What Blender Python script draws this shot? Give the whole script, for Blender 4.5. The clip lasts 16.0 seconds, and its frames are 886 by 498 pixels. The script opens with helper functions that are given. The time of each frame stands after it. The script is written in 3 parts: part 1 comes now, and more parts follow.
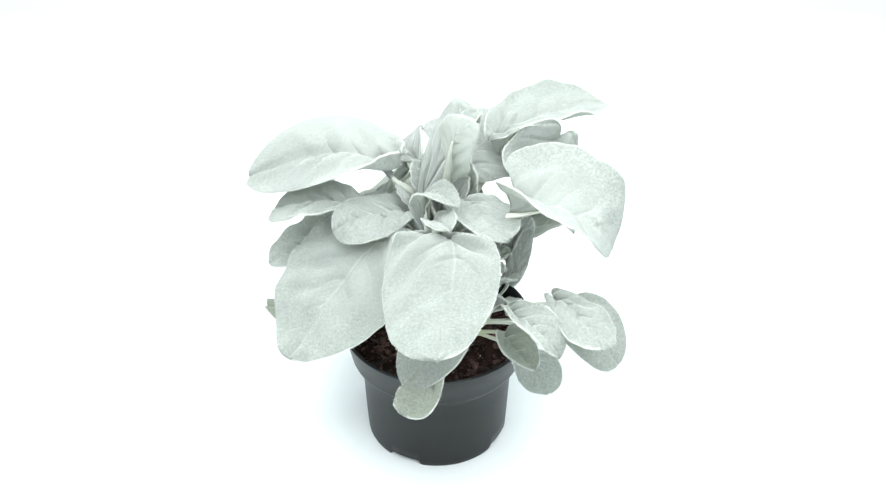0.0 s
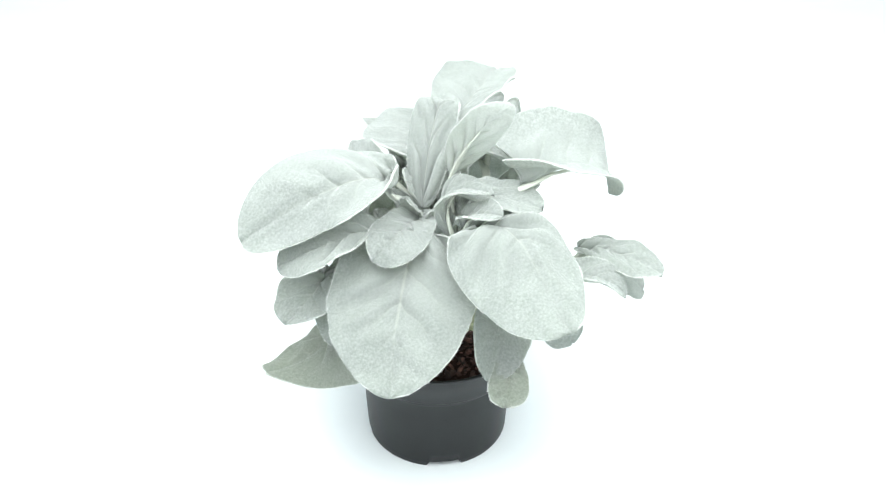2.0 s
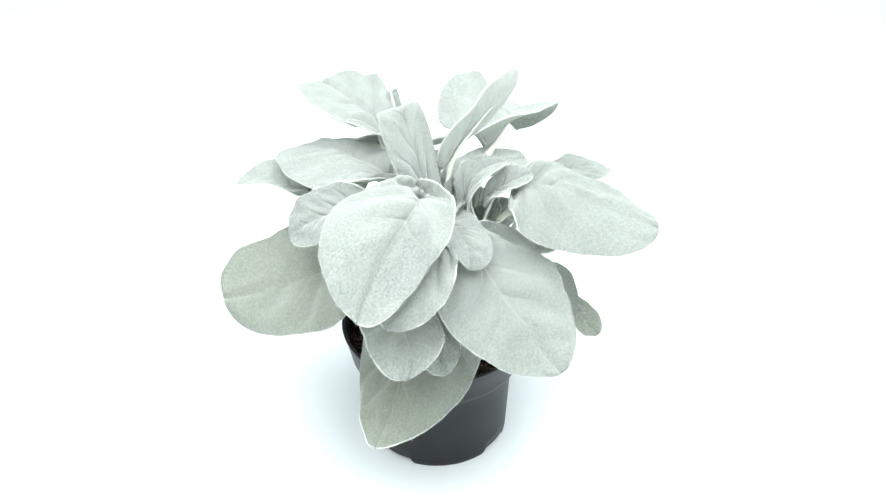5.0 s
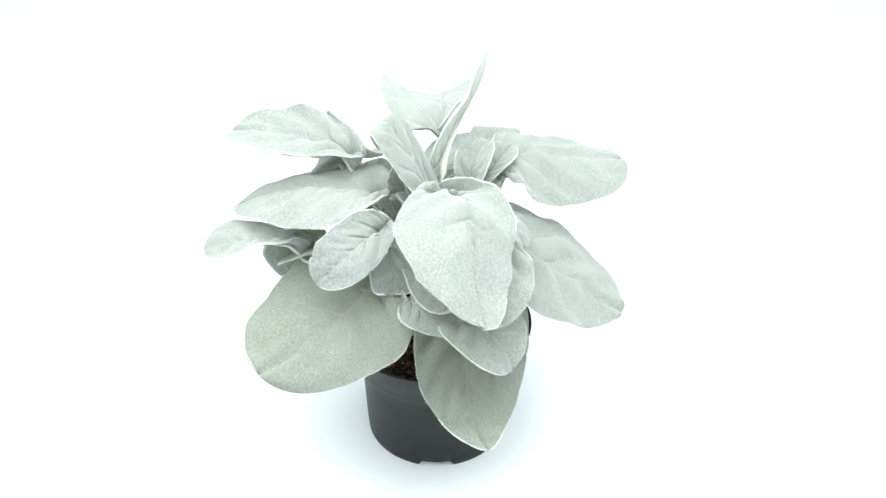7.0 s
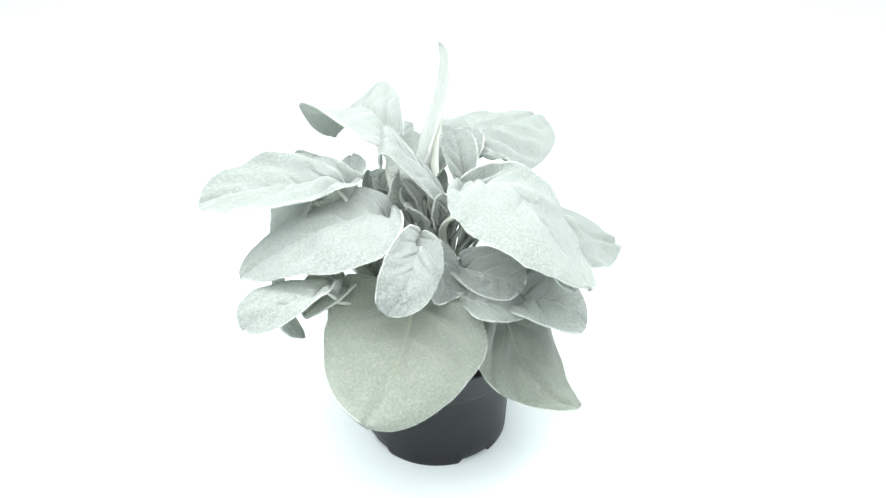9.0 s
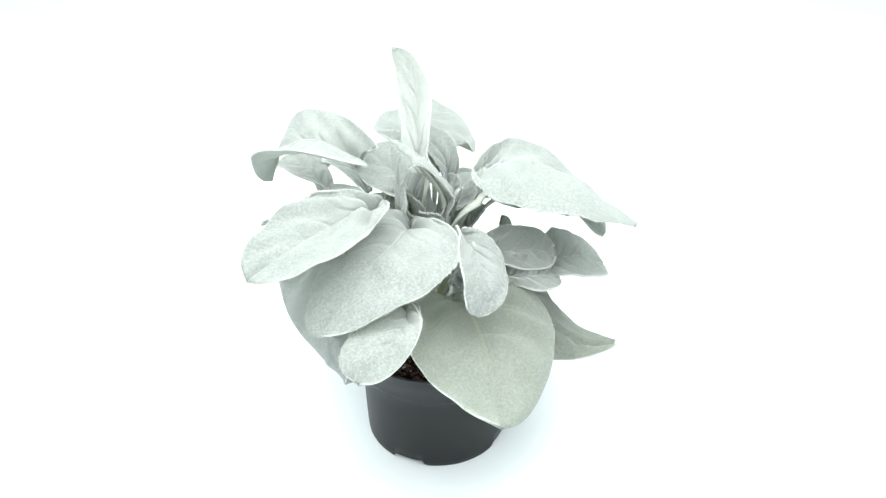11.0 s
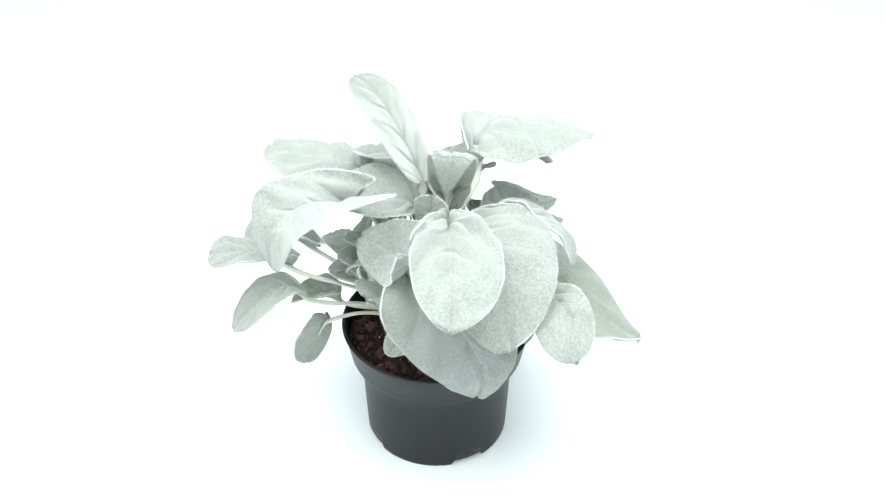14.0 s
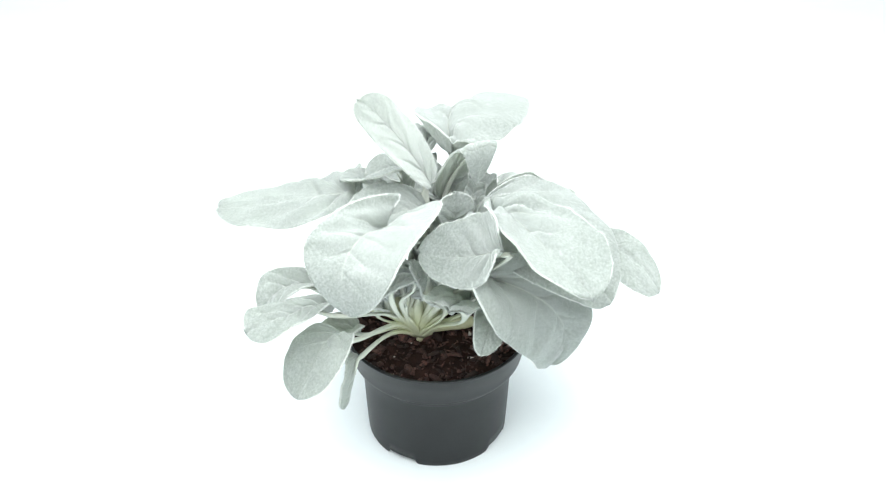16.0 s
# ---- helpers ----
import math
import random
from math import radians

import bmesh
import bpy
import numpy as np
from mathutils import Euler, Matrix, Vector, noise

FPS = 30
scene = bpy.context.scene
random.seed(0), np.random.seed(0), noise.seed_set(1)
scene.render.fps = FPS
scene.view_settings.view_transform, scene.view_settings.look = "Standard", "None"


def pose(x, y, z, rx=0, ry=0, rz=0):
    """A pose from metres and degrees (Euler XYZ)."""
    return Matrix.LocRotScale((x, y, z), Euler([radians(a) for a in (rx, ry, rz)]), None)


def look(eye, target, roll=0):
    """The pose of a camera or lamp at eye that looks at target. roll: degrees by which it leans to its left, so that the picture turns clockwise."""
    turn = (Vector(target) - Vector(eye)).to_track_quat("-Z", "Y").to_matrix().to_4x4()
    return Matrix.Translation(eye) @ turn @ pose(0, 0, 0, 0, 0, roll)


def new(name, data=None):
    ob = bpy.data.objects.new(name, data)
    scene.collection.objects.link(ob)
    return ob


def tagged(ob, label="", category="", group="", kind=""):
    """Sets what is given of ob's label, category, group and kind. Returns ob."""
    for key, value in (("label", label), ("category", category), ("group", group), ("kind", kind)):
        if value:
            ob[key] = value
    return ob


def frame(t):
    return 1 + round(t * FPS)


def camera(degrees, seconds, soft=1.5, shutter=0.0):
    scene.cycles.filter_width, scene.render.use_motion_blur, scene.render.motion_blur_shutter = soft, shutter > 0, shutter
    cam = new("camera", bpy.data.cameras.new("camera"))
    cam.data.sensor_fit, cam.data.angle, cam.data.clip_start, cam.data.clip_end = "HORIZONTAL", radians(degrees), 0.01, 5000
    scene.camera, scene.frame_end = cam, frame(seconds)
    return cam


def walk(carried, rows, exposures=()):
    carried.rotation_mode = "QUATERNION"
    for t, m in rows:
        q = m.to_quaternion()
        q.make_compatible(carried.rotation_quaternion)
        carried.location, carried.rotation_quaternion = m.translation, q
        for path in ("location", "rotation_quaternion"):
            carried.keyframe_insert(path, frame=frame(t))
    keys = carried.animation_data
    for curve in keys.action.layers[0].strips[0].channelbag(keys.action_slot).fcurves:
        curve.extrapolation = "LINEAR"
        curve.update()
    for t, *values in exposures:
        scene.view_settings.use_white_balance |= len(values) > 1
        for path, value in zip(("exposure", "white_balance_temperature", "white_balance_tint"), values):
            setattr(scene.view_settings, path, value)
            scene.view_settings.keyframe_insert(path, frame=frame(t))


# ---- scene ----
SECONDS = 16.0
TURN = 16.7  # degrees a second, counter-clockwise seen from above
EYE = (0.0, -0.7337, 0.7021)
AIM = (0.00434, 0.0, 0.1530)

# the camera stands still
cam = camera(35.49, SECONDS, soft=1.25)
walk(cam, [(0, look(EYE, AIM)), (SECONDS, look(EYE, AIM))], exposures=[(0, 0.0), (SECONDS, 0.0)])

# ---- light: a white photo studio with a large overhead softbox ----
world = bpy.data.worlds.new("studio")
scene.world = world
world.use_nodes = True
world.node_tree.nodes["Background"].inputs["Color"].default_value = (0.93, 0.98, 1.0, 1)
world.node_tree.nodes["Background"].inputs["Strength"].default_value = 0.70


def softbox(name, eye, target, size, power, color=(0.97, 1.0, 1.0)):
    data = bpy.data.lights.new(name, "AREA")
    data.shape, data.size, data.size_y = "RECTANGLE", size[0], size[1]
    data.energy, data.color = power, color
    lamp = new(name, data)
    lamp.matrix_world = look(eye, target)
    return lamp


softbox("softbox_overhead", (0.0, -0.08, 0.62), (0, -0.04, 0.1), (0.95, 0.7), 10.6)
softbox("softbox_front", (0.0, -1.35, 0.95), (0, 0, 0.12), (1.6, 0.9), 9.0)


# ---- material helpers ----
def material(name):
    m = bpy.data.materials.new(name)
    m.use_nodes = True
    t = m.node_tree
    b = t.nodes["Principled BSDF"]
    return m, t, b


def node(t, kind, **values):
    n = t.nodes.new(kind)
    for key, value in values.items():
        n.inputs[key].default_value = value
    return n


def mixed(t, fac, a, b, blend="MIX"):
    n = t.nodes.new("ShaderNodeMix")
    n.data_type, n.blend_type = "RGBA", blend
    for slot, value in ((0, fac), (6, a), (7, b)):
        if isinstance(value, (int, float)):
            n.inputs[slot].default_value = value
        elif isinstance(value, tuple):
            n.inputs[slot].default_value = (*value, 1)
        else:
            t.links.new(value, n.inputs[slot])
    return n.outputs[2]


def calc(t, op, a, b=0.0, c=0.0):
    n = t.nodes.new("ShaderNodeMath")
    n.operation = op
    for slot, value in enumerate((a, b, c)):
        if isinstance(value, (int, float)):
            n.inputs[slot].default_value = value
        else:
            t.links.new(value, n.inputs[slot])
    return n.outputs[0]


def ramp(t, value, low, high):
    n = t.nodes.new("ShaderNodeMapRange")
    n.interpolation_type = "SMOOTHSTEP"
    n.inputs[1].default_value, n.inputs[2].default_value = low, high
    t.links.new(value, n.inputs[0])
    return n.outputs[0]


def felt_leaf(name, felt, bare, vein, blemish=False):
    """Woolly leaf: dense white hairs over a grey-green blade; paler midrib and side veins follow the blade's own coordinates."""
    m, t, b = material(name)
    coord = node(t, "ShaderNodeTexCoord")
    uv = node(t, "ShaderNodeSeparateXYZ")
    t.links.new(coord.outputs["UV"], uv.inputs[0])
    along, across = uv.outputs[0], calc(t, "ABSOLUTE", calc(t, "SUBTRACT", uv.outputs[1], 0.5))
    info = node(t, "ShaderNodeObjectInfo")

    def grain(scale, detail, rough=0.6):
        n = node(t, "ShaderNodeTexNoise", Scale=scale, Detail=detail, Roughness=rough)
        t.links.new(coord.outputs["Object"], n.inputs["Vector"])
        return n.outputs[0]
    bends, patches, hairs, fine = grain(34, 1), grain(70, 3), grain(660, 3, 0.75), grain(2200, 2)
    tufts = node(t, "ShaderNodeTexVoronoi", Scale=430)
    t.links.new(coord.outputs["Object"], tufts.inputs["Vector"])
    rib = calc(t, "SUBTRACT", 1.0, ramp(t, across, 0.002, 0.017))
    # side veins leave the midrib at a slant and bend to the tip
    slant = calc(t, "SUBTRACT", along, calc(t, "MULTIPLY", calc(t, "POWER", across, 0.8), 0.55))
    slant = calc(t, "ADD", slant, calc(t, "MULTIPLY", calc(t, "SUBTRACT", bends, 0.5), 0.16))
    wave = calc(t, "ABSOLUTE", calc(t, "SINE", calc(t, "MULTIPLY", slant, 15.0)))
    side = calc(t, "MULTIPLY", calc(t, "SUBTRACT", 1.0, ramp(t, wave, 0.0, 0.16)), calc(t, "SUBTRACT", 1.0, ramp(t, across, 0.12, 0.42)))
    veins = calc(t, "MAXIMUM", calc(t, "MULTIPLY", calc(t, "MULTIPLY", rib, calc(t, "SUBTRACT", 1.0, ramp(t, along, 0.10, 0.95))), 0.70), calc(t, "MULTIPLY", calc(t, "MULTIPLY", side, calc(t, "SUBTRACT", 1.0, ramp(t, along, 0.40, 0.90))), 0.36 if blemish else 0.24))
    # the blade is quilted: broad furrows along the side veins, deepest near the stalk
    quilt = calc(t, "MULTIPLY", calc(t, "SUBTRACT", 1.0, ramp(t, wave, 0.0, 0.7)), calc(t, "SUBTRACT", 1.0, ramp(t, calc(t, "ADD", calc(t, "MULTIPLY", along, 0.7), across), 0.15, 0.80)))
    rim = ramp(t, calc(t, "ADD", across, calc(t, "MULTIPLY", calc(t, "SUBTRACT", hairs, 0.5), 0.03)), 0.493, 0.4995)
    # the wool lies smooth near the stalk and gathers in tufts towards the tip and the margin
    tufted = calc(t, "MAXIMUM", ramp(t, along, 0.10, 0.85), ramp(t, across, 0.22, 0.50))
    tufted = calc(t, "ADD", 0.25, calc(t, "MULTIPLY", tufted, 0.75))
    lie = calc(t, "ADD", 0.62, calc(t, "MULTIPLY", calc(t, "SUBTRACT", ramp(t, hairs, 0.30, 0.70), 0.62), tufted))
    cover = calc(t, "ADD", calc(t, "MULTIPLY", ramp(t, patches, 0.25, 0.75), 0.16), calc(t, "MULTIPLY", lie, 0.84))
    cover = calc(t, "MAXIMUM", cover, rim)
    color = mixed(t, cover, bare, felt)
    color = mixed(t, calc(t, "MULTIPLY", rim, 0.5), color, (0.78, 0.80, 0.78))
    color = mixed(t, veins, color, vein)
    spots = calc(t, "SUBTRACT", 1.0, ramp(t, tufts.outputs[0], 0.08, 0.40))
    color = mixed(t, calc(t, "MULTIPLY", calc(t, "MULTIPLY", spots, tufted), calc(t, "ADD", 0.16, calc(t, "MULTIPLY", ramp(t, patches, 0.45, 0.70), 0.22))), color, (0.78, 0.80, 0.775))
    if blemish:
        marks = node(t, "ShaderNodeTexVoronoi", Scale=85)
        t.links.new(coord.outputs["Object"], marks.inputs["Vector"])
        dots = calc(t, "MULTIPLY", calc(t, "SUBTRACT", 1.0, ramp(t, marks.outputs[0], 0.03, 0.10)), ramp(t, patches, 0.52, 0.62))
        color = mixed(t, calc(t, "MULTIPLY", dots, 0.75), color, (0.13, 0.125, 0.08))
    t.links.new(mixed(t, calc(t, "MULTIPLY", info.outputs["Random"], 0.22), color, bare), b.inputs["Base Color"])
    b.inputs["Roughness"].default_value = 0.92
    b.inputs["Specular IOR Level"].default_value = 0.15
    b.inputs["Sheen Weight"].default_value = 0.8
    b.inputs["Sheen Roughness"].default_value = 0.45
    b.inputs["Sheen Tint"].default_value = (0.95, 1.0, 0.98, 1)
    height = calc(t, "ADD", calc(t, "MULTIPLY", hairs, 0.6), calc(t, "ADD", calc(t, "MULTIPLY", fine, 0.35), calc(t, "MULTIPLY", spots, 0.18)))
    height = calc(t, "SUBTRACT", calc(t, "SUBTRACT", height, calc(t, "MULTIPLY", veins, 0.8)), calc(t, "MULTIPLY", quilt, 1.6))
    bump = node(t, "ShaderNodeBump", Strength=0.8, Distance=0.0016)
    t.links.new(height, bump.inputs["Height"])
    t.links.new(bump.outputs[0], b.inputs["Normal"])
    # some light comes through the blade, greener than what its hairs throw back
    through_light = node(t, "ShaderNodeBsdfTranslucent", Color=(0.74, 0.80, 0.68, 1))
    both = node(t, "ShaderNodeMixShader", Fac=0.33)
    t.links.new(b.outputs[0], both.inputs[1])
    t.links.new(through_light.outputs[0], both.inputs[2])
    t.links.new(both.outputs[0], t.nodes["Material Output"].inputs["Surface"])
    return m


def plain(name, low, high, scale, rough, bump_by=0.3, distance=0.0005, spec=0.5):
    m, t, b = material(name)
    coord = node(t, "ShaderNodeTexCoord")
    big = node(t, "ShaderNodeTexNoise", Scale=scale, Detail=4)
    small = node(t, "ShaderNodeTexNoise", Scale=scale * 14, Detail=3)
    for n in (big, small):
        t.links.new(coord.outputs["Object"], n.inputs["Vector"])
    both = calc(t, "ADD", calc(t, "MULTIPLY", big.outputs[0], 0.6), calc(t, "MULTIPLY", small.outputs[0], 0.4))
    t.links.new(mixed(t, ramp(t, both, 0.3, 0.7), low, high), b.inputs["Base Color"])
    b.inputs["Roughness"].default_value = rough
    b.inputs["Specular IOR Level"].default_value = spec
    bump = node(t, "ShaderNodeBump", Strength=bump_by, Distance=distance)
    t.links.new(small.outputs[0], bump.inputs["Height"])
    t.links.new(bump.outputs[0], b.inputs["Normal"])
    return m


SILVER = felt_leaf("silver_felt", (0.50, 0.527, 0.524), (0.19, 0.216, 0.204), (0.66, 0.69, 0.63))
GREENER = felt_leaf("worn_green_felt", (0.425, 0.452, 0.418), (0.165, 0.188, 0.152), (0.58, 0.62, 0.44), True)
# the silver felt again, with strong light from above put into its colour
TOPLIT = felt_leaf("toplit_pale_felt", (0.66, 0.69, 0.68), (0.42, 0.45, 0.43), (0.70, 0.72, 0.68))
STALK = plain("stalk_wool", (0.50, 0.535, 0.47), (0.62, 0.65, 0.58), 60, 0.85, 0.5)


SOIL_Z = 0.0835


def stalk_fade():
    """The wool wears off towards the crown, where the stalks are bare and yellow-green."""
    t = STALK.node_tree
    b = t.nodes["Principled BSDF"]
    old = b.inputs["Base Color"].links[0].from_socket
    away = node(t, "ShaderNodeVectorMath")
    away.operation = "DISTANCE"
    away.inputs[1].default_value = (0.0085, -0.0115, SOIL_Z)
    t.links.new(node(t, "ShaderNodeTexCoord").outputs["Object"], away.inputs[0])
    bare = calc(t, "SUBTRACT", 1.0, ramp(t, away.outputs["Value"], 0.018, 0.060))
    t.links.new(mixed(t, calc(t, "MULTIPLY", bare, 0.85), old, (0.66, 0.69, 0.44)), b.inputs["Base Color"])


stalk_fade()
WOOL = plain("white_wool", (0.70, 0.73, 0.71), (0.80, 0.82, 0.80), 200, 0.95)
CROWN = plain("crown_green", (0.56, 0.57, 0.33), (0.68, 0.69, 0.50), 80, 0.7)
PLASTIC = plain("black_plastic", (0.0065, 0.0077, 0.0083), (0.0095, 0.0112, 0.012), 40, 0.42, 0.10, 0.0002, 0.35)
SOIL = plain("potting_soil", (0.014, 0.008, 0.007), (0.055, 0.027, 0.021), 120, 0.95, 0.9, 0.002, 0.2)
PERLITE = plain("perlite", (0.42, 0.36, 0.32), (0.70, 0.66, 0.62), 300, 0.9)
PAPER = plain("white_paper", (0.865, 0.925, 0.94), (0.88, 0.94, 0.955), 6, 0.75, 0.05, 0.0002, 0.2)


def bark_material(name, pick):
    """Red-brown bark; pick: the output that sets one piece apart from the next."""
    m, t, b = material(name)
    coord = node(t, "ShaderNodeTexCoord")
    info = node(t, pick)
    n = node(t, "ShaderNodeTexNoise", Scale=620, Detail=5, Roughness=0.7)
    t.links.new(coord.outputs["Object"], n.inputs["Vector"])
    chance = info.outputs["Random" if pick == "ShaderNodeObjectInfo" else "Random Per Island"]
    color = mixed(t, calc(t, "POWER", chance, 1.8), (0.030, 0.014, 0.011), (0.24, 0.115, 0.090))
    t.links.new(mixed(t, ramp(t, n.outputs[0], 0.35, 0.70), color, (0.024, 0.012, 0.010)), b.inputs["Base Color"])
    b.inputs["Roughness"].default_value = 0.72
    bump = node(t, "ShaderNodeBump", Strength=0.9, Distance=0.0012)
    t.links.new(n.outputs[0], bump.inputs["Height"])
    t.links.new(bump.outputs[0], b.inputs["Normal"])
    return m


BARK = bark_material("bark", "ShaderNodeObjectInfo")
CRUMB = bark_material("bark_crumbs", "ShaderNodeNewGeometry")


# ---- mesh helpers ----
def part(name, bm, mat, parent, label=""):
    me = bpy.data.meshes.new(name)
    bm.to_mesh(me)
    bm.free()
    me.materials.append(mat)
    for p in me.polygons:
        p.use_smooth = True
    ob = new(name, me)
    ob.parent = parent
    return tagged(ob, label)


def lathe(bm, rings, steps=128):
    """A closed skin turned round the z axis from a loop of (radius, height)."""
    rows = [[bm.verts.new((r * math.cos(2 * math.pi * k / steps), r * math.sin(2 * math.pi * k / steps), z)) for k in range(steps)] for r, z in rings]
    for a, b in zip(rows, rows[1:]):
        for k in range(steps):
            bm.faces.new((a[k], a[(k + 1) % steps], b[(k + 1) % steps], b[k]))
    return rows


def tube(bm, points, radii, sides=8, flat=1.0):
    """A tapered round stalk along a smooth line of points; flat squeezes it from above."""
    rows = []
    for i, p in enumerate(points):
        d = (points[min(i + 1, len(points) - 1)] - points[max(i - 1, 0)]).normalized()
        side = d.cross(Vector((0, 0, 1)))
        side = side.normalized() if side.length > 1e-4 else Vector((1, 0, 0))
        up = side.cross(d).normalized()
        rows.append([bm.verts.new(p + radii[i] * (math.cos(a) * side + flat * math.sin(a) * up)) for a in (2 * math.pi * k / sides for k in range(sides))])
    for a, b in zip(rows, rows[1:]):
        for k in range(sides):
            bm.faces.new((a[k], a[(k + 1) % sides], b[(k + 1) % sides], b[k]))
    bm.faces.new(rows[0][::-1])
    bm.faces.new(rows[-1])


# ---- the white table sheet, which sweeps up behind ----
def backdrop():
    bm = bmesh.new()
    line = [(-3.0, 0.0), (-1.0, 0.0), (0.0, 0.0), (0.9, 0.0)]
    line += [(0.9 + 0.5 * math.sin(a), 0.5 - 0.5 * math.cos(a)) for a in (math.pi / 2 * k / 14 for k in range(1, 15))]
    line += [(1.4, 1.2), (1.4, 2.2)]
    rows = [[bm.verts.new((x, y, z)) for x in (-3, -1.5, 0, 1.5, 3)] for y, z in line]
    for a, b in zip(rows, rows[1:]):
        for k in range(4):
            bm.faces.new((a[k], a[k + 1], b[k + 1], b[k]))
    ob = part("backdrop", bm, PAPER, None)
    return tagged(ob, "seamless white paper backdrop under the flower pot", "backdrop", kind="structure")


backdrop()

# ---- the potted plant ----
plant = tagged(new("potted_plant"), "silver felt-leaved plant in a black plastic nursery pot on white paper", "potted plant")


def pot():
    bm = bmesh.new()
    steps = 256
    outer = [(0.0, 0.0045), (0.0450, 0.0045), (0.0480, 0.0), (0.0488, 0.0), (0.0493, 0.0012), (0.0496, 0.0045), (0.0500, 0.012), (0.0506, 0.024), (0.0517, 0.048), (0.0526, 0.0655),
             (0.0530, 0.0668), (0.0580, 0.0672), (0.0590, 0.0677), (0.0596, 0.0690), (0.0600, 0.0710), (0.0641, 0.0905), (0.0650, 0.0912), (0.0652, 0.0922), (0.0648, 0.0929),
             (0.0634, 0.0929), (0.0628, 0.0922), (0.0608, 0.084), (0.0570, 0.070), (0.0480, 0.050), (0.0470, 0.020), (0.0, 0.016)]
    rows = lathe(bm, [(max(r, 0.0004), z) for r, z in outer], steps)
    # four drainage notches cut up into the foot
    for row in rows[2:7]:
        for v in row:
            a = math.degrees(math.atan2(v.co.y, v.co.x))
            off = abs((a - 62.3 + 45) % 90 - 45)
            lift = 0.0042 * min(1.0, max(0.0, (14.2 - off) / 2.2))
            if v.co.z < lift:
                v.co.z = lift + v.co.z * 0.15
    return part("flower_pot", bm, PLASTIC, plant, "black plastic nursery pot with a raised collar and notched foot")


flower_pot = pot()


def soil():
    bm = bmesh.new()
    rows = []
    for r in np.linspace(0.0004, 0.0612, 26):
        rows.append([])
        for k in range(90):
            a = 2 * math.pi * k / 90
            p = Vector((r * math.cos(a), r * math.sin(a), 0))
            h = SOIL_Z + 0.0030 * noise.noise(p * 90) + 0.0022 * noise.noise(p * 260) - 0.002 * (r / 0.0615) ** 4
            rows[-1].append(bm.verts.new((p.x, p.y, h)))
    for a, b in zip(rows, rows[1:]):
        for k in range(90):
            bm.faces.new((a[k], b[k], b[(k + 1) % 90], a[(k + 1) % 90]))
    return part("soil", bm, SOIL, plant, "dark brown bark potting soil")


bed = soil()


def crown():
    """The short stem, bent over on the soil, from which all stalks rise."""
    bm = bmesh.new()
    pts = [Vector(p) for p in ((0.0100, -0.0120, SOIL_Z - 0.012), (0.0098, -0.0125, SOIL_Z - 0.001), (0.0090, -0.0120, SOIL_Z + 0.0050), (0.0065, -0.006, SOIL_Z + 0.0078), (0.003, 0.006, SOIL_Z + 0.0074),
                               (0.000, 0.018, SOIL_Z + 0.0070), (-0.0012, 0.0235, SOIL_Z + 0.0074), (-0.0016, 0.0255, SOIL_Z + 0.0078))]
    tube(bm, pts, [0.0026, 0.0036, 0.0042, 0.0046, 0.0044, 0.0042, 0.0040, 0.0026], 14)
    for v in bm.verts:
        v.co += 0.0012 * noise.noise_vector(v.co * 220)
    return part("stem", bm, CROWN, plant, "pale green woolly stem")


crown()


def blade_line(base, middle, tip, u):
    return base * (2 * (u - 0.5) * (u - 1)) + middle * (-4 * u * (u - 1)) + tip * (2 * u * (u - 0.5))


leaf_count = 0


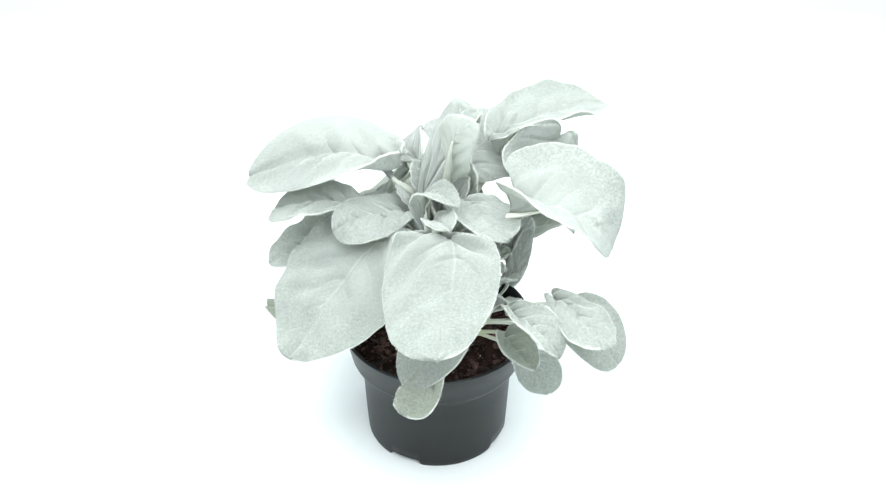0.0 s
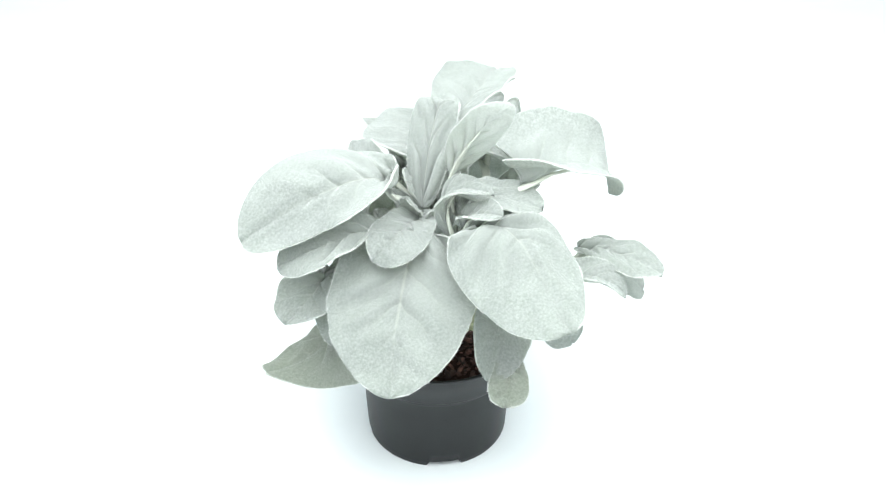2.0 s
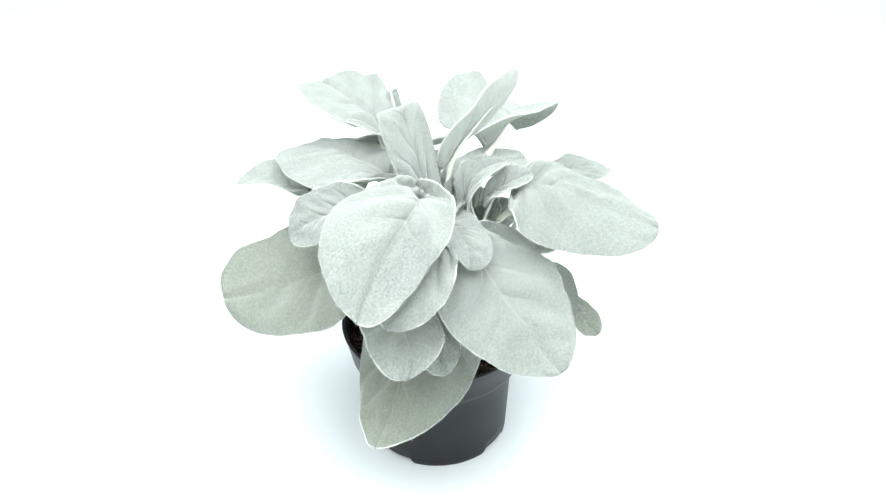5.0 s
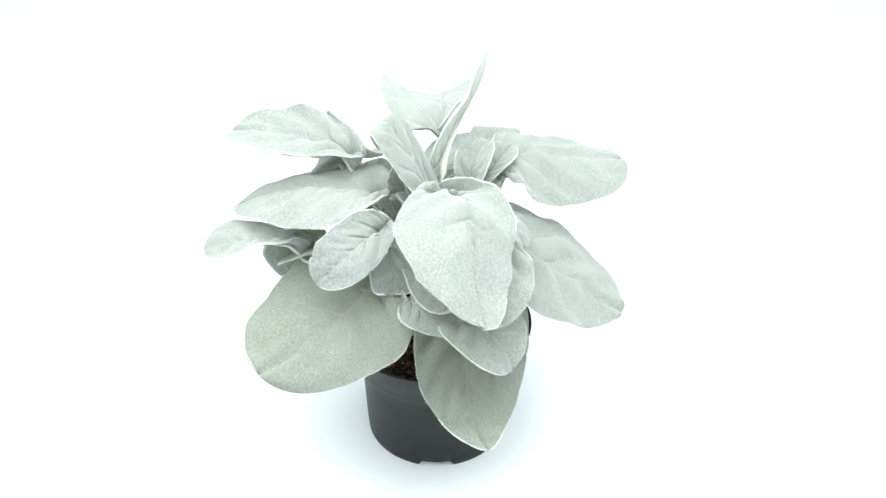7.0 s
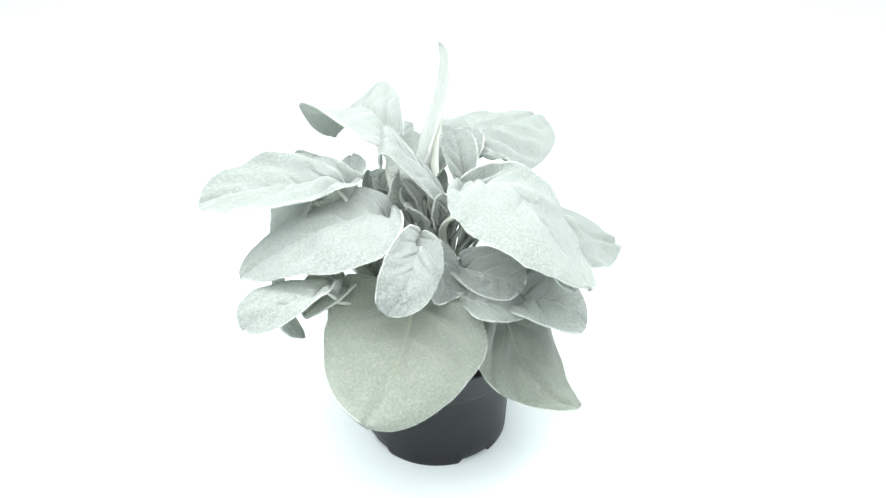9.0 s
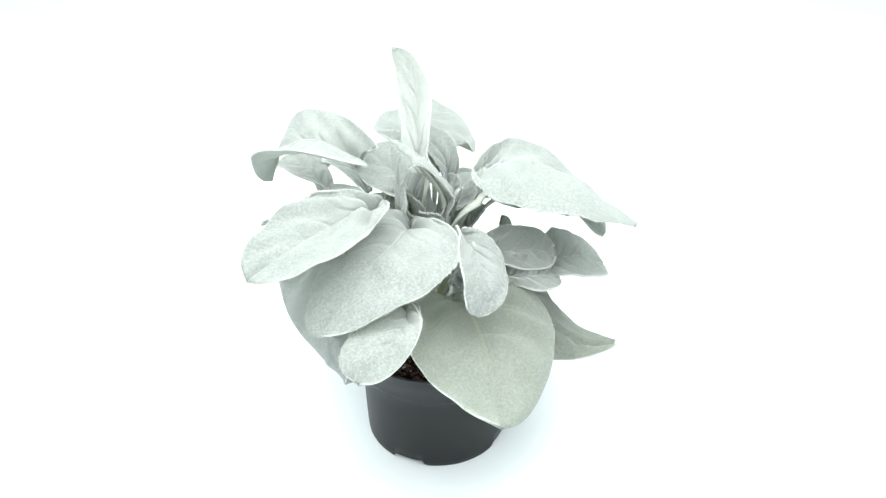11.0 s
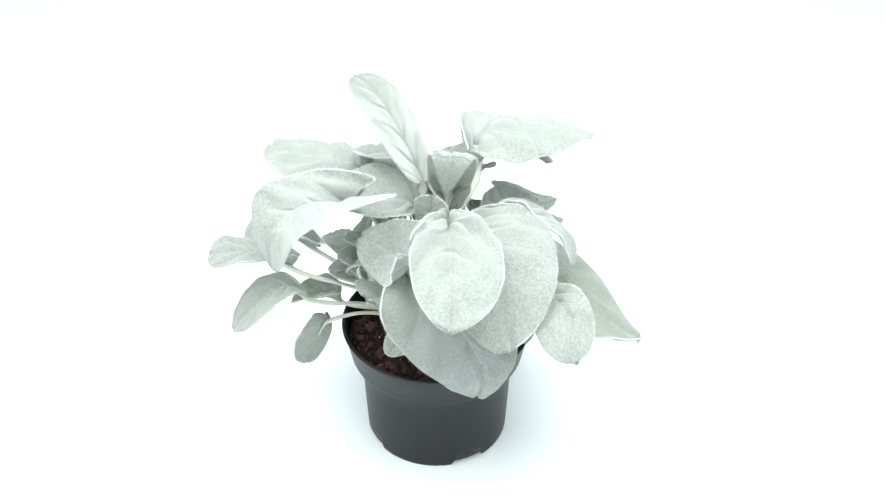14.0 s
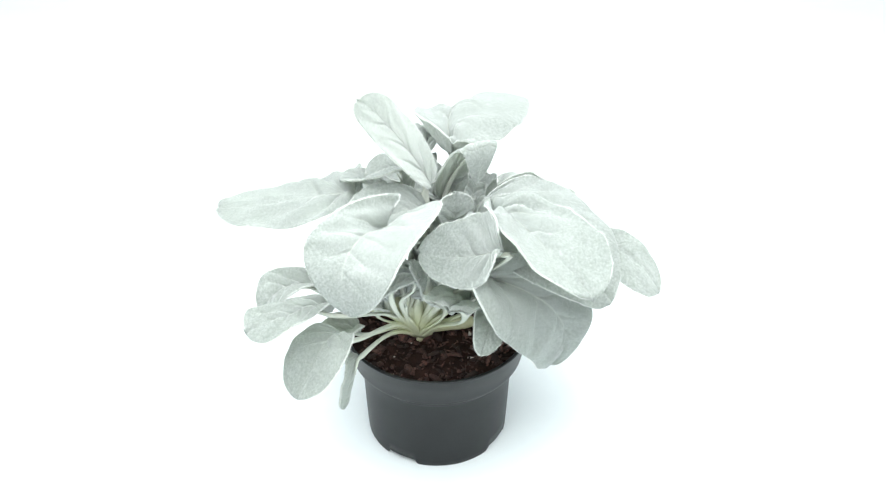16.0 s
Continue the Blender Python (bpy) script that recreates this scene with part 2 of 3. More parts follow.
def leaf(base, middle, tip, half, roll=0.0, cup=0.1, old=False, fold=0.0, point=0.5, lobe=0.10, ruffle=1.0, curl=0.0, funnel=0.35, egg=0.16, rise=0.40, closed=False, twist=0.0, skew=0.0, lop=0.0, toplit=False):
    """A felted blade with its stalk. base, middle, tip: the midrib; half: half the width; roll: degrees about the
    midrib; cup: lift of the edges;
    fold: a V along the midrib; point: sharpness of the tip; lobe: how far the blade reaches back round its stalk; curl:
    lift of the tip;
    funnel: how far the two lobes rise beside the stalk; egg: widest near the stalk (+) or near the tip (-); rise: how
    far the stalk climbs before it bends out;
    closed: the two lobes meet behind the stalk and leave a pit; twist: degrees of turn from stalk to tip; skew: lift of
    the left edge, drop of the right; lop: how much wider the left half is; toplit: shallower furrows and a paler felt
    that stands in for strong top light."""
    global leaf_count
    leaf_count += 1
    seed = Vector((leaf_count * 7.31, leaf_count * 3.7, 0))
    base, middle, tip = Vector(base), Vector(middle), Vector(tip)
    along = tip - base
    length = along.length
    along.normalize()
    out = Vector(((base.x + tip.x) / 2, (base.y + tip.y) / 2, 0)).normalized()
    ref = Vector((0, 0, 1)) + 0.35 * out
    up = (ref - along * ref.dot(along)).normalized()
    left = up.cross(along)
    a = radians(roll)
    up = up * math.cos(a) + left * math.sin(a)
    left = up.cross(along)
    nu, nv = 44, 26
    half_run, centre = (1 + lobe) / 2, (1 - lobe) / 2
    sharp = max(0.0, point - 0.4) * 1.2
    blunt = 1.0 if point > 0.6 else 0.86

    def line(x):
        if x >= 0:
            return blade_line(base, middle, tip, x)
        return base + (blade_line(base, middle, tip, 0.05) - base) * (x / 0.05)

    def place(q, s):
        """A point of the blade's middle skin: q from the notch at the stalk (0) to the tip (1), s from -1 to 1 across."""
        phi = math.pi * (1 - q)
        edge = abs(s)
        sign = 1 if s > 0 else -1
        ripple = noise.noise(seed + Vector((q * 8.5 + 5, 2.0 * sign, 0)))
        frill = noise.noise(seed + Vector((q * 26 + 9, 2.0 * sign, 0)))
        x_edge = centre + half_run * math.cos(phi) + (0 if closed else lobe) * math.exp(-((math.pi - phi) / 0.19) ** 2)
        y_edge = math.sin(phi) ** blunt * (1 - egg * math.cos(phi)) * (1 - sharp * math.exp(-(phi / 0.75) ** 2))
        y_edge *= (1 + lop * sign) * (1 + ruffle * (0.05 * ripple + 0.010 * frill))
        x_mid = 0.5 - 0.5 * math.cos(math.pi * q)
        x = x_mid + (x_edge - x_mid) * edge ** 1.3
        y = y_edge * s
        turn = radians(twist) * (x - 0.4)
        side_way, top_way = left * math.cos(turn) - up * math.sin(turn), up * math.cos(turn) + left * math.sin(turn)
        p = line(x) + side_way * (half * y)
        wave = noise.noise(seed + Vector((x * 2.6, 0.9 * s, 0)))
        lift = cup * half * y * y + fold * half * abs(y) + skew * half * y * edge
        # the lobes rise like a funnel round the sunken stalk end
        near = max(0.0, x + lobe)
        if closed:
            ring = math.sqrt(y * y + ((x - 0.06) / 0.45) ** 2)
            lift += 1.8 * funnel * half * min(1.0, ring) ** 1.1 * math.exp(-(near / 0.30) ** 2)
            lift -= 0.25 * funnel * length * math.exp(-(y / 0.11) ** 2) * math.exp(-((x - 0.045) / 0.048) ** 2)
        else:
            lift += funnel * half * abs(y) ** 1.2 * math.exp(-(near / 0.30) ** 2)
            lift -= 0.27 * funnel * length * math.exp(-(y / 0.20) ** 2) * math.exp(-((x - 0.02) / 0.13) ** 2)
        lift += ruffle * length * (0.050 * wave * edge ** 1.5 + 0.028 * ripple * edge ** 3 + 0.004 * frill * edge ** 6)
        # it bulges between the side veins and sinks along the midrib
        vein = x - 0.42 * abs(y) ** 0.85
        furrow = (0.35 if toplit else 1.0) * math.sin(vein * (21 + 5 * wave) + leaf_count + 2.5 * wave) * (0.5 + noise.noise(seed + Vector((x * 5, 3.1 * sign, 4))))
        lift += length * (0.125 * furrow * edge * (1 - edge) * 2.2 * max(0.15, 1.1 - x) - (0.010 if toplit else 0.030) * math.exp(-(y / 0.06) ** 2))
        lift += curl * length * max(0, x - 0.7) ** 2 * 8
        lift += length * (0.034 * noise.noise(seed + p * 36) + 0.010 * noise.noise(seed + p * 110))
        return p + top_way * lift
    us = [(i + 0.12) / (nu + 0.24) for i in range(nu + 1)]
    ss = [math.sin(math.pi / 2 * (2 * j / nv - 1)) for j in range(nv + 1)]
    grid = [[place(u, s) for s in ss] for u in us]
    thick = 0.00075
    bm = bmesh.new()
    layer = bm.loops.layers.uv.new("UVMap")
    top, bottom, where = [], [], {}
    for i in range(nu + 1):
        top.append([])
        bottom.append([])
        for j in range(nv + 1):
            du = grid[min(i + 1, nu)][j] - grid[max(i - 1, 0)][j]
            ds = grid[i][min(j + 1, nv)] - grid[i][max(j - 1, 0)]
            n = du.cross(ds)
            n = n.normalized() if n.length > 1e-12 else up
            if n.dot(up) < 0 and fold < 0.6:
                n = -n
            rim = j in (0, nv) or i in (0, nu)
            t = thick * (0.45 if rim else 1.0)
            for store, sign in ((top, 1), (bottom, -1)):
                v = bm.verts.new(grid[i][j] + n * t * sign)
                where[v] = (0.5 - 0.5 * math.cos(math.pi * us[i]), 0.5 + 0.5 * ss[j])
                store[i].append(v)

    def face(*vs):
        f = bm.faces.new(vs)
        for loop in f.loops:
            loop[layer].uv = where[loop.vert]
    for i in range(nu):
        for j in range(nv):
            face(top[i][j + 1], top[i][j], top[i + 1][j], top[i + 1][j + 1])
            face(bottom[i][j], bottom[i][j + 1], bottom[i + 1][j + 1], bottom[i + 1][j])
        face(top[i][0], bottom[i][0], bottom[i + 1][0], top[i + 1][0])
        face(top[i + 1][nv], bottom[i + 1][nv], bottom[i][nv], top[i][nv])
    for j in range(nv):
        face(top[0][j], top[0][j + 1], bottom[0][j + 1], bottom[0][j])
        face(top[nu][j + 1], top[nu][j], bottom[nu][j], bottom[nu][j + 1])
    bmesh.ops.recalc_face_normals(bm, faces=bm.faces)
    label = "worn grey-green felted leaf, low on the plant" if old else "silver-white felted leaf"
    if toplit:
        label = "tall silver felted leaf, paled to look strongly lit from above"
    blade = part("leaf", bm, GREENER if old else TOPLIT if toplit else SILVER, plant, label)
    # the stalk: out of the crown, up, then over into the midrib
    ang = math.atan2(base.y, base.x)
    foot = Vector((0.0085, -0.0115, 0)) + Vector((0.0045 * math.cos(ang), 0.0065 * math.sin(ang), SOIL_Z + min(0.012, max(0.006, (base.z - 0.11) * 0.15))))
    start = (middle - base).normalized()
    reach = (base - foot).length
    c1 = foot + (Vector((math.cos(ang) * (0.85 - rise), math.sin(ang) * (0.85 - rise), 0.9)).normalized() * reach * rise if base.z > foot.z + 0.03 else (base - foot) * 0.35 + Vector((0, 0, 0.012)))
    size = 0.0010 + 0.0160 * length
    end = place(0.13, 0.0) - up * (0.0012 + size)
    c2 = end - start * reach * 0.20 - up * 0.012
    pts = []
    for k in range(15):
        q = k / 14
        pts.append(foot * (1 - q) ** 3 + c1 * (3 * q * (1 - q) ** 2) + c2 * (3 * q * q * (1 - q)) + end * q ** 3)
    for u in (0.19, 0.27, 0.37, 0.52):
        pts.append(place(u, 0.0) - up * (0.0010 + size * (0.95 - 1.8 * (u - 0.13))))
    wings = [1 + 0.5 * max(0.0, (k - 8) / 6) ** 1.5 + 1.0 * max(0.0, 1 - k / 6) for k in range(15)]
    bm = bmesh.new()
    tube(bm, pts, [size * (1.25 - 0.35 * k / 14) * wings[k] for k in range(15)] + [size * f for f in (1.15, 0.9, 0.65, 0.25)], 10, 0.5)
    part("petiole", bm, STALK, blade, "pale woolly leaf stalk")
    # short white hairs stand out along the margin
    rng = random.Random(leaf_count)
    bm = bmesh.new()
    for k in range(int(300 + 15000 * length)):
        q, sign = rng.uniform(0.02, 0.995), rng.choice((-1, 1))
        foot, inner = place(q, sign * 0.995), place(q, sign * 0.9)
        out_way = (foot - inner).normalized()
        way = (out_way + 0.8 * Vector((rng.uniform(-1, 1), rng.uniform(-1, 1), rng.uniform(-1, 1)))).normalized()
        side = way.cross(up + 0.3 * out_way)
        if side.length < 1e-5:
            continue
        side = side.normalized() * 0.00011
        reach_out = rng.uniform(0.0004, 0.0015)
        bm.faces.new([bm.verts.new(p) for p in (foot - side, foot + side, foot + way * reach_out)])
    tagged(part("hair_fringe", bm, WOOL, blade, "fine white hairs along the leaf margin"), kind="stuff")
    return blade


leaf((0.0043, -0.0502, 0.1962), (0.0108, -0.0801, 0.2012), (-0.0003, -0.1419, 0.1758), 0.0344, -3, -0.23, point=0.397, lobe=0.148, funnel=0.45, closed=True, fold=-0.032, twist=-1, skew=0.058, curl=0.088, egg=-0.152, lop=-0.225)
leaf((-0.0281, -0.0199, 0.1890), (-0.0644, -0.0538, 0.1617), (-0.0898, -0.0855, 0.1300), 0.0448, 4, -0.06, lobe=0.034, funnel=0, twist=-17, skew=-0.011, curl=0.093, egg=0.227, point=0.596)
leaf((-0.0315, 0.0072, 0.2153), (-0.0711, 0.0108, 0.2222), (-0.1206, 0.0390, 0.1854), 0.0296, 34, -0.30, lobe=0.222, funnel=0.7, fold=0.036, point=0.507, closed=True, twist=43, skew=0.549, curl=0.117, egg=-0.199, lop=-0.181)
leaf((0.0540, -0.0266, 0.2169), (0.0904, -0.0487, 0.2124), (0.1102, -0.0449, 0.1874), 0.0312, 14, 0.39, lobe=0.25, funnel=0.7, fold=-0.045, twist=-8, skew=0.254, curl=-0.071, egg=-0.053, lop=0.168, point=0.593)
leaf((-0.0163, -0.0041, 0.1870), (-0.0435, -0.0216, 0.1959), (-0.0649, -0.0277, 0.1884), 0.0173, 14, -0.04, lobe=0.134, point=0.399, funnel=0.4, ruffle=0.4, closed=True, fold=-0.008, twist=30, skew=-0.039, curl=0.006, egg=-0.028, lop=0.097)
leaf((0.0145, -0.0039, 0.1923), (0.0239, -0.0188, 0.2001), (0.0439, -0.0543, 0.2012), 0.0202, 2, 0.16, lobe=0.05, egg=-0.492, fold=-0.006, twist=-15, skew=-0.088, curl=-0.021, lop=-0.046, point=0.596)
leaf((0.0098, -0.0551, 0.1187), (0.0018, -0.0696, 0.1351), (-0.0213, -0.0902, 0.1163), 0.0185, 16, 0.33, lobe=0.04, egg=-0.398, fold=0.01, twist=2, skew=-0.011, lop=0.018, point=0.413)
leaf((0.0009, -0.0832, 0.1248), (-0.0094, -0.0972, 0.1134), (-0.0216, -0.1094, 0.1075), 0.0119, -5, 0.10, old=True, point=0.418, egg=-0.384, twist=1, skew=-0.016, curl=0.007, lobe=0.1)
leaf((0.0444, -0.0679, 0.1580), (0.0589, -0.0934, 0.1640), (0.0741, -0.1060, 0.1518), 0.0128, 8, 0.16, fold=0.308, egg=-0.325, twist=6, skew=0.025, curl=-0.015, lop=0.015, lobe=0.101, point=0.601)
leaf((0.0721, -0.0626, 0.1646), (0.0884, -0.0885, 0.1670), (0.0992, -0.1105, 0.1611), 0.0145, -11, -0.07, egg=-0.469, fold=-0.017, twist=33, skew=0.015, curl=0.006, lop=-0.044, lobe=0.099, point=0.331)
leaf((0.0443, -0.0492, 0.1219), (0.0519, -0.0649, 0.1186), (0.0622, -0.0756, 0.1136), 0.0117, -1, 0.10, old=True, fold=0.399, skew=0.01, egg=0.143, lobe=0.1, point=0.484)
leaf((-0.0535, -0.0098, 0.1984), (-0.0829, -0.0026, 0.1941), (-0.1074, 0.0179, 0.1725), 0.0178, 3, 0.10, egg=-0.395, twist=3, skew=-0.047, lop=-0.011, lobe=0.1, point=0.464)
leaf((-0.0690, 0.0211, 0.1527), (-0.0931, 0.0067, 0.1475), (-0.1119, 0.0052, 0.1377), 0.0234, -6, 0.17, twist=3, skew=-0.111, curl=0.009, egg=0.117, lop=-0.027, lobe=0.101, point=0.482)
leaf((-0.0441, -0.0031, 0.1606), (-0.0766, 0.0172, 0.0982), (-0.1189, 0.0248, 0.0839), 0.0326, -12, -0.23, old=True, point=0.596, lobe=0.054, funnel=0.2, fold=-0.015, twist=-4, skew=-0.224, curl=0.03, egg=0.538, lop=0.088)
leaf((-0.0429, 0.0120, 0.1571), (-0.0704, -0.0026, 0.1470), (-0.0918, -0.0156, 0.1258), 0.0212, 2, 0.10)
leaf((-0.0055, 0.0481, 0.1549), (-0.0236, 0.0807, 0.1447), (-0.0288, 0.1383, 0.1200), 0.0499, -0, -0.12, old=True, lobe=0.08, funnel=0.3, fold=0.074, twist=27, skew=-0.193, curl=0.081, egg=0.086, lop=-0.026, point=0.409)
leaf((0.0399, 0.0377, 0.2125), (0.0706, 0.0613, 0.2175), (0.1157, 0.0950, 0.2110), 0.0245, 3, 0.18, lobe=0.108, funnel=0.45, egg=-0.454, point=0.42, rise=0.8, fold=0.082, closed=True, twist=-6, skew=-0.055, curl=-0.017, lop=0.136)
leaf((0.0185, 0.0289, 0.1915), (0.0358, 0.0638, 0.2017), (0.0775, 0.1101, 0.1814), 0.0400, -1, -0.31, lobe=0.102, funnel=0.4, closed=True, fold=0.05, twist=-2, skew=0.173, curl=-0.057, egg=0.017, lop=0.082, point=0.492)
leaf((-0.0126, 0.0448, 0.1937), (-0.0239, 0.0747, 0.1883), (-0.0191, 0.0930, 0.1708), 0.0181, 30, 0.09, lobe=0.101, funnel=0.55, point=0.397, closed=True, twist=-12, skew=-0.013, curl=0.051, egg=0.038, lop=-0.048)
leaf((-0.0219, 0.0456, 0.1893), (-0.0343, 0.0470, 0.1657), (-0.0411, 0.0545, 0.1640), 0.0153, 22, 0.06, fold=-0.006, twist=-2, skew=-0.009, egg=0.144, lobe=0.1, point=0.493)
leaf((-0.0319, 0.0243, 0.1691), (-0.0609, 0.0238, 0.1675), (-0.0749, 0.0263, 0.1646), 0.0186, -8, 0.06, skew=-0.108, egg=0.16, lop=-0.008, lobe=0.1, point=0.495)
leaf((-0.0432, 0.0405, 0.1584), (-0.0640, 0.0413, 0.1609), (-0.0774, 0.0218, 0.1450), 0.0145, -1, 0.10, fold=0.006, skew=0.015, egg=0.182, lop=0.008, lobe=0.1, point=0.523)
leaf((-0.0104, 0.0014, 0.1902), (0.0165, 0.0233, 0.2462), (0.0247, 0.0256, 0.2244), 0.0149, -14, -0.15, lobe=0, funnel=0, point=0.489, ruffle=0.3, egg=0.325, fold=-0.019, twist=20, skew=-0.051, curl=0.015, lop=0.054)
leaf((0.0122, -0.0006, 0.2127), (0.0113, -0.0309, 0.2574), (0.0206, -0.0477, 0.2784), 0.0133, 30, 0.06, ruffle=0.4, lobe=0, funnel=0.1, fold=0.056, egg=0.123, point=0.499, toplit=True, twist=10, skew=0.023, curl=0.04, lop=0.011)
leaf((0.0245, 0.0829, 0.1694), (0.0299, 0.1149, 0.1808), (0.0542, 0.1409, 0.1634), 0.0172, -5, -0.05, lobe=0.117, funnel=0.4, egg=-0.47, closed=True, fold=-0.009, twist=40, skew=0.157, lop=-0.236, point=0.392)
leaf((0.0710, 0.0392, 0.1850), (0.0729, 0.0817, 0.1544), (0.0615, 0.0752, 0.1069), 0.0309, -37, -0.11, lobe=0.149, funnel=0.5, closed=True, fold=0.007, twist=-37, skew=-0.048, curl=-0.014, egg=0.317, lop=-0.1, point=0.486)
leaf((0.0737, -0.0549, 0.1407), (0.0907, -0.0653, 0.1458), (0.1144, -0.0801, 0.1226), 0.0208, -6, 0.08, egg=-0.39, fold=-0.009, twist=-4, skew=0.084, lop=0.032, lobe=0.1, point=0.399)
leaf((0.0557, -0.0533, 0.1079), (0.0648, -0.0519, 0.0994), (0.0742, -0.0579, 0.0766), 0.0143, -77, 0.07, egg=-0.421, twist=-6, skew=-0.042, curl=0.015, lop=-0.02, lobe=0.102, point=0.381)
leaf((0.0844, 0.0398, 0.2206), (0.0652, 0.0243, 0.1967), (0.0687, -0.0075, 0.2016), 0.0238, 7, 0.03, point=0.42, lobe=0.042, fold=0.032, skew=-0.137, curl=-0.005, egg=0.041, lop=-0.087)
leaf((0.0257, 0.0255, 0.1339), (0.0762, 0.0126, 0.1674), (0.0871, 0.0141, 0.1714), 0.0179, -5, 0.09, twist=-3, skew=0.057, curl=0.013, egg=0.084, lop=0.006, lobe=0.101, point=0.448)
leaf((0.0623, 0.0382, 0.1569), (0.0801, 0.0368, 0.1537), (0.0947, 0.0315, 0.1441), 0.0113, 14, 0.12)
leaf((-0.0092, -0.0217, 0.1866), (-0.0042, -0.0241, 0.2128), (0.0121, -0.0435, 0.2178), 0.0106, 27, 0.10, fold=0.35, lobe=0.03, egg=-0.4)
leaf((-0.0035, -0.0306, 0.1948), (0.0012, -0.0440, 0.2065), (0.0081, -0.0601, 0.2118), 0.0092, -0, 0.10, fold=0.35, lobe=0.03, egg=-0.4)
leaf((0.0210, 0.0118, 0.1862), (0.0232, 0.0133, 0.1999), (0.0218, 0.0133, 0.2135), 0.0109, 10, 0.04, lobe=0.03, egg=-0.4)
leaf((0.0474, -0.0324, 0.1487), (0.0543, -0.0231, 0.1648), (0.0603, -0.0077, 0.1760), 0.0058, -0, 0.10, lobe=0.04)
leaf((0.047, -0.008, 0.150), (0.055, -0.008, 0.170), (0.060, -0.012, 0.188), 0.0070, 0, 0.20, lobe=0.02)
leaf((0.009, -0.019, 0.130), (0.014, -0.027, 0.156), (0.020, -0.039, 0.178), 0.0115, 0, 0.25, egg=-0.4)
leaf((0.028, 0.066, 0.157), (0.034, 0.083, 0.157), (0.040, 0.097, 0.149), 0.0150, 12, 0.10, old=True, fold=0.65)
leaf((0.012, 0.017, 0.132), (0.018, 0.025, 0.158), (0.027, 0.037, 0.180), 0.0125, 0, 0.25, egg=-0.4)
leaf((0.020, 0.006, 0.130), (0.029, 0.009, 0.152), (0.041, 0.013, 0.170), 0.0115, 10, 0.25, egg=-0.4)
leaf((-0.012, 0.016, 0.132), (-0.018, 0.023, 0.155), (-0.027, 0.034, 0.174), 0.0115, -10, 0.25, egg=-0.4)
leaf((0.030, -0.026, 0.138), (0.040, -0.034, 0.152), (0.051, -0.041, 0.160), 0.0085, 20, 0.35, egg=-0.3)
leaf((0.028, -0.018, 0.142), (0.037, -0.024, 0.160), (0.047, -0.029, 0.171), 0.0080, -15, 0.35, egg=-0.3)
leaf((0.026, -0.028, 0.146), (0.033, -0.036, 0.160), (0.041, -0.044, 0.168), 0.0085, 0, 0.35, egg=-0.3)
leaf((0.034, -0.032, 0.130), (0.042, -0.041, 0.142), (0.051, -0.050, 0.146), 0.0080, 30, 0.35, egg=-0.3)
leaf((0.0075, 0.0027, 0.1650), (0.0125, 0.0046, 0.1880), (0.0207, 0.0075, 0.2050), 0.0065, 15, 0.30, lobe=0.02, egg=-0.4)
leaf((0.0026, 0.0097, 0.1600), (0.0042, 0.0155, 0.1830), (0.0067, 0.0251, 0.2000), 0.0072, 0, 0.30, lobe=0.02, egg=-0.4)
leaf((-0.0051, 0.0061, 0.1700), (-0.0086, 0.0102, 0.1940), (-0.0141, 0.0169, 0.2120), 0.0065, -15, 0.30, lobe=0.02, egg=-0.4)
leaf((-0.0100, -0.0009, 0.1650), (-0.0153, -0.0013, 0.1880), (-0.0239, -0.0021, 0.2050), 0.0072, 20, 0.30, lobe=0.02, egg=-0.4)
leaf((-0.0046, -0.0066, 0.1600), (-0.0076, -0.0109, 0.1830), (-0.0126, -0.0180, 0.2000), 0.0065, 20, 0.30, lobe=0.02, egg=-0.4)
leaf((0.0050, -0.0087, 0.1650), (0.0080, -0.0139, 0.1865), (0.0130, -0.0225, 0.2020), 0.0072, -25, 0.30, lobe=0.02, egg=-0.4)
leaf((0.0113, -0.0041, 0.1500), (0.0191, -0.0070, 0.1690), (0.0319, -0.0116, 0.1820), 0.0065, 5, 0.30, lobe=0.02, egg=-0.4)
leaf((-0.0055, 0.0150, 0.1500), (-0.0083, 0.0229, 0.1705), (-0.0130, 0.0357, 0.1850), 0.0072, -5, 0.30, lobe=0.02, egg=-0.4)
leaf((-0.0145, -0.0068, 0.1450), (-0.0214, -0.0100, 0.1635), (-0.0326, -0.0152, 0.1760), 0.0072, 10, 0.30, lobe=0.02, egg=-0.4)
leaf((0.0120, -0.0040, 0.1420), (0.0200, -0.0120, 0.1660), (0.0300, -0.0200, 0.1850), 0.0120, 0, 0.25, egg=-0.3)
leaf((0.0150, -0.0120, 0.1380), (0.0260, -0.0150, 0.1580), (0.0390, -0.0190, 0.1720), 0.0110, 15, 0.25, egg=-0.3)


# ---- bark chips, crumbs and perlite on the soil ----
def soil_height(p):
    return SOIL_Z + 0.0030 * noise.noise(p * 90) + 0.0022 * noise.noise(p * 260) - 0.002 * (p.length / 0.0615) ** 4


def add_chip(bm, sx, sy, sz, k, place=Matrix()):
    """A splintered piece: a stretched ball with torn, uneven faces."""
    made = bmesh.ops.create_icosphere(bm, subdivisions=1, radius=1.0)["verts"]
    for v in made:
        grain = noise.noise_vector(v.co * 1.7 + Vector((k * 5.1, 0, 0)))
        v.co = Vector(((v.co.x + 0.55 * grain.x) * sx, (v.co.y + 0.55 * grain.y) * sy, (v.co.z + 0.7 * grain.z) * sz))
        v.co = place @ v.co


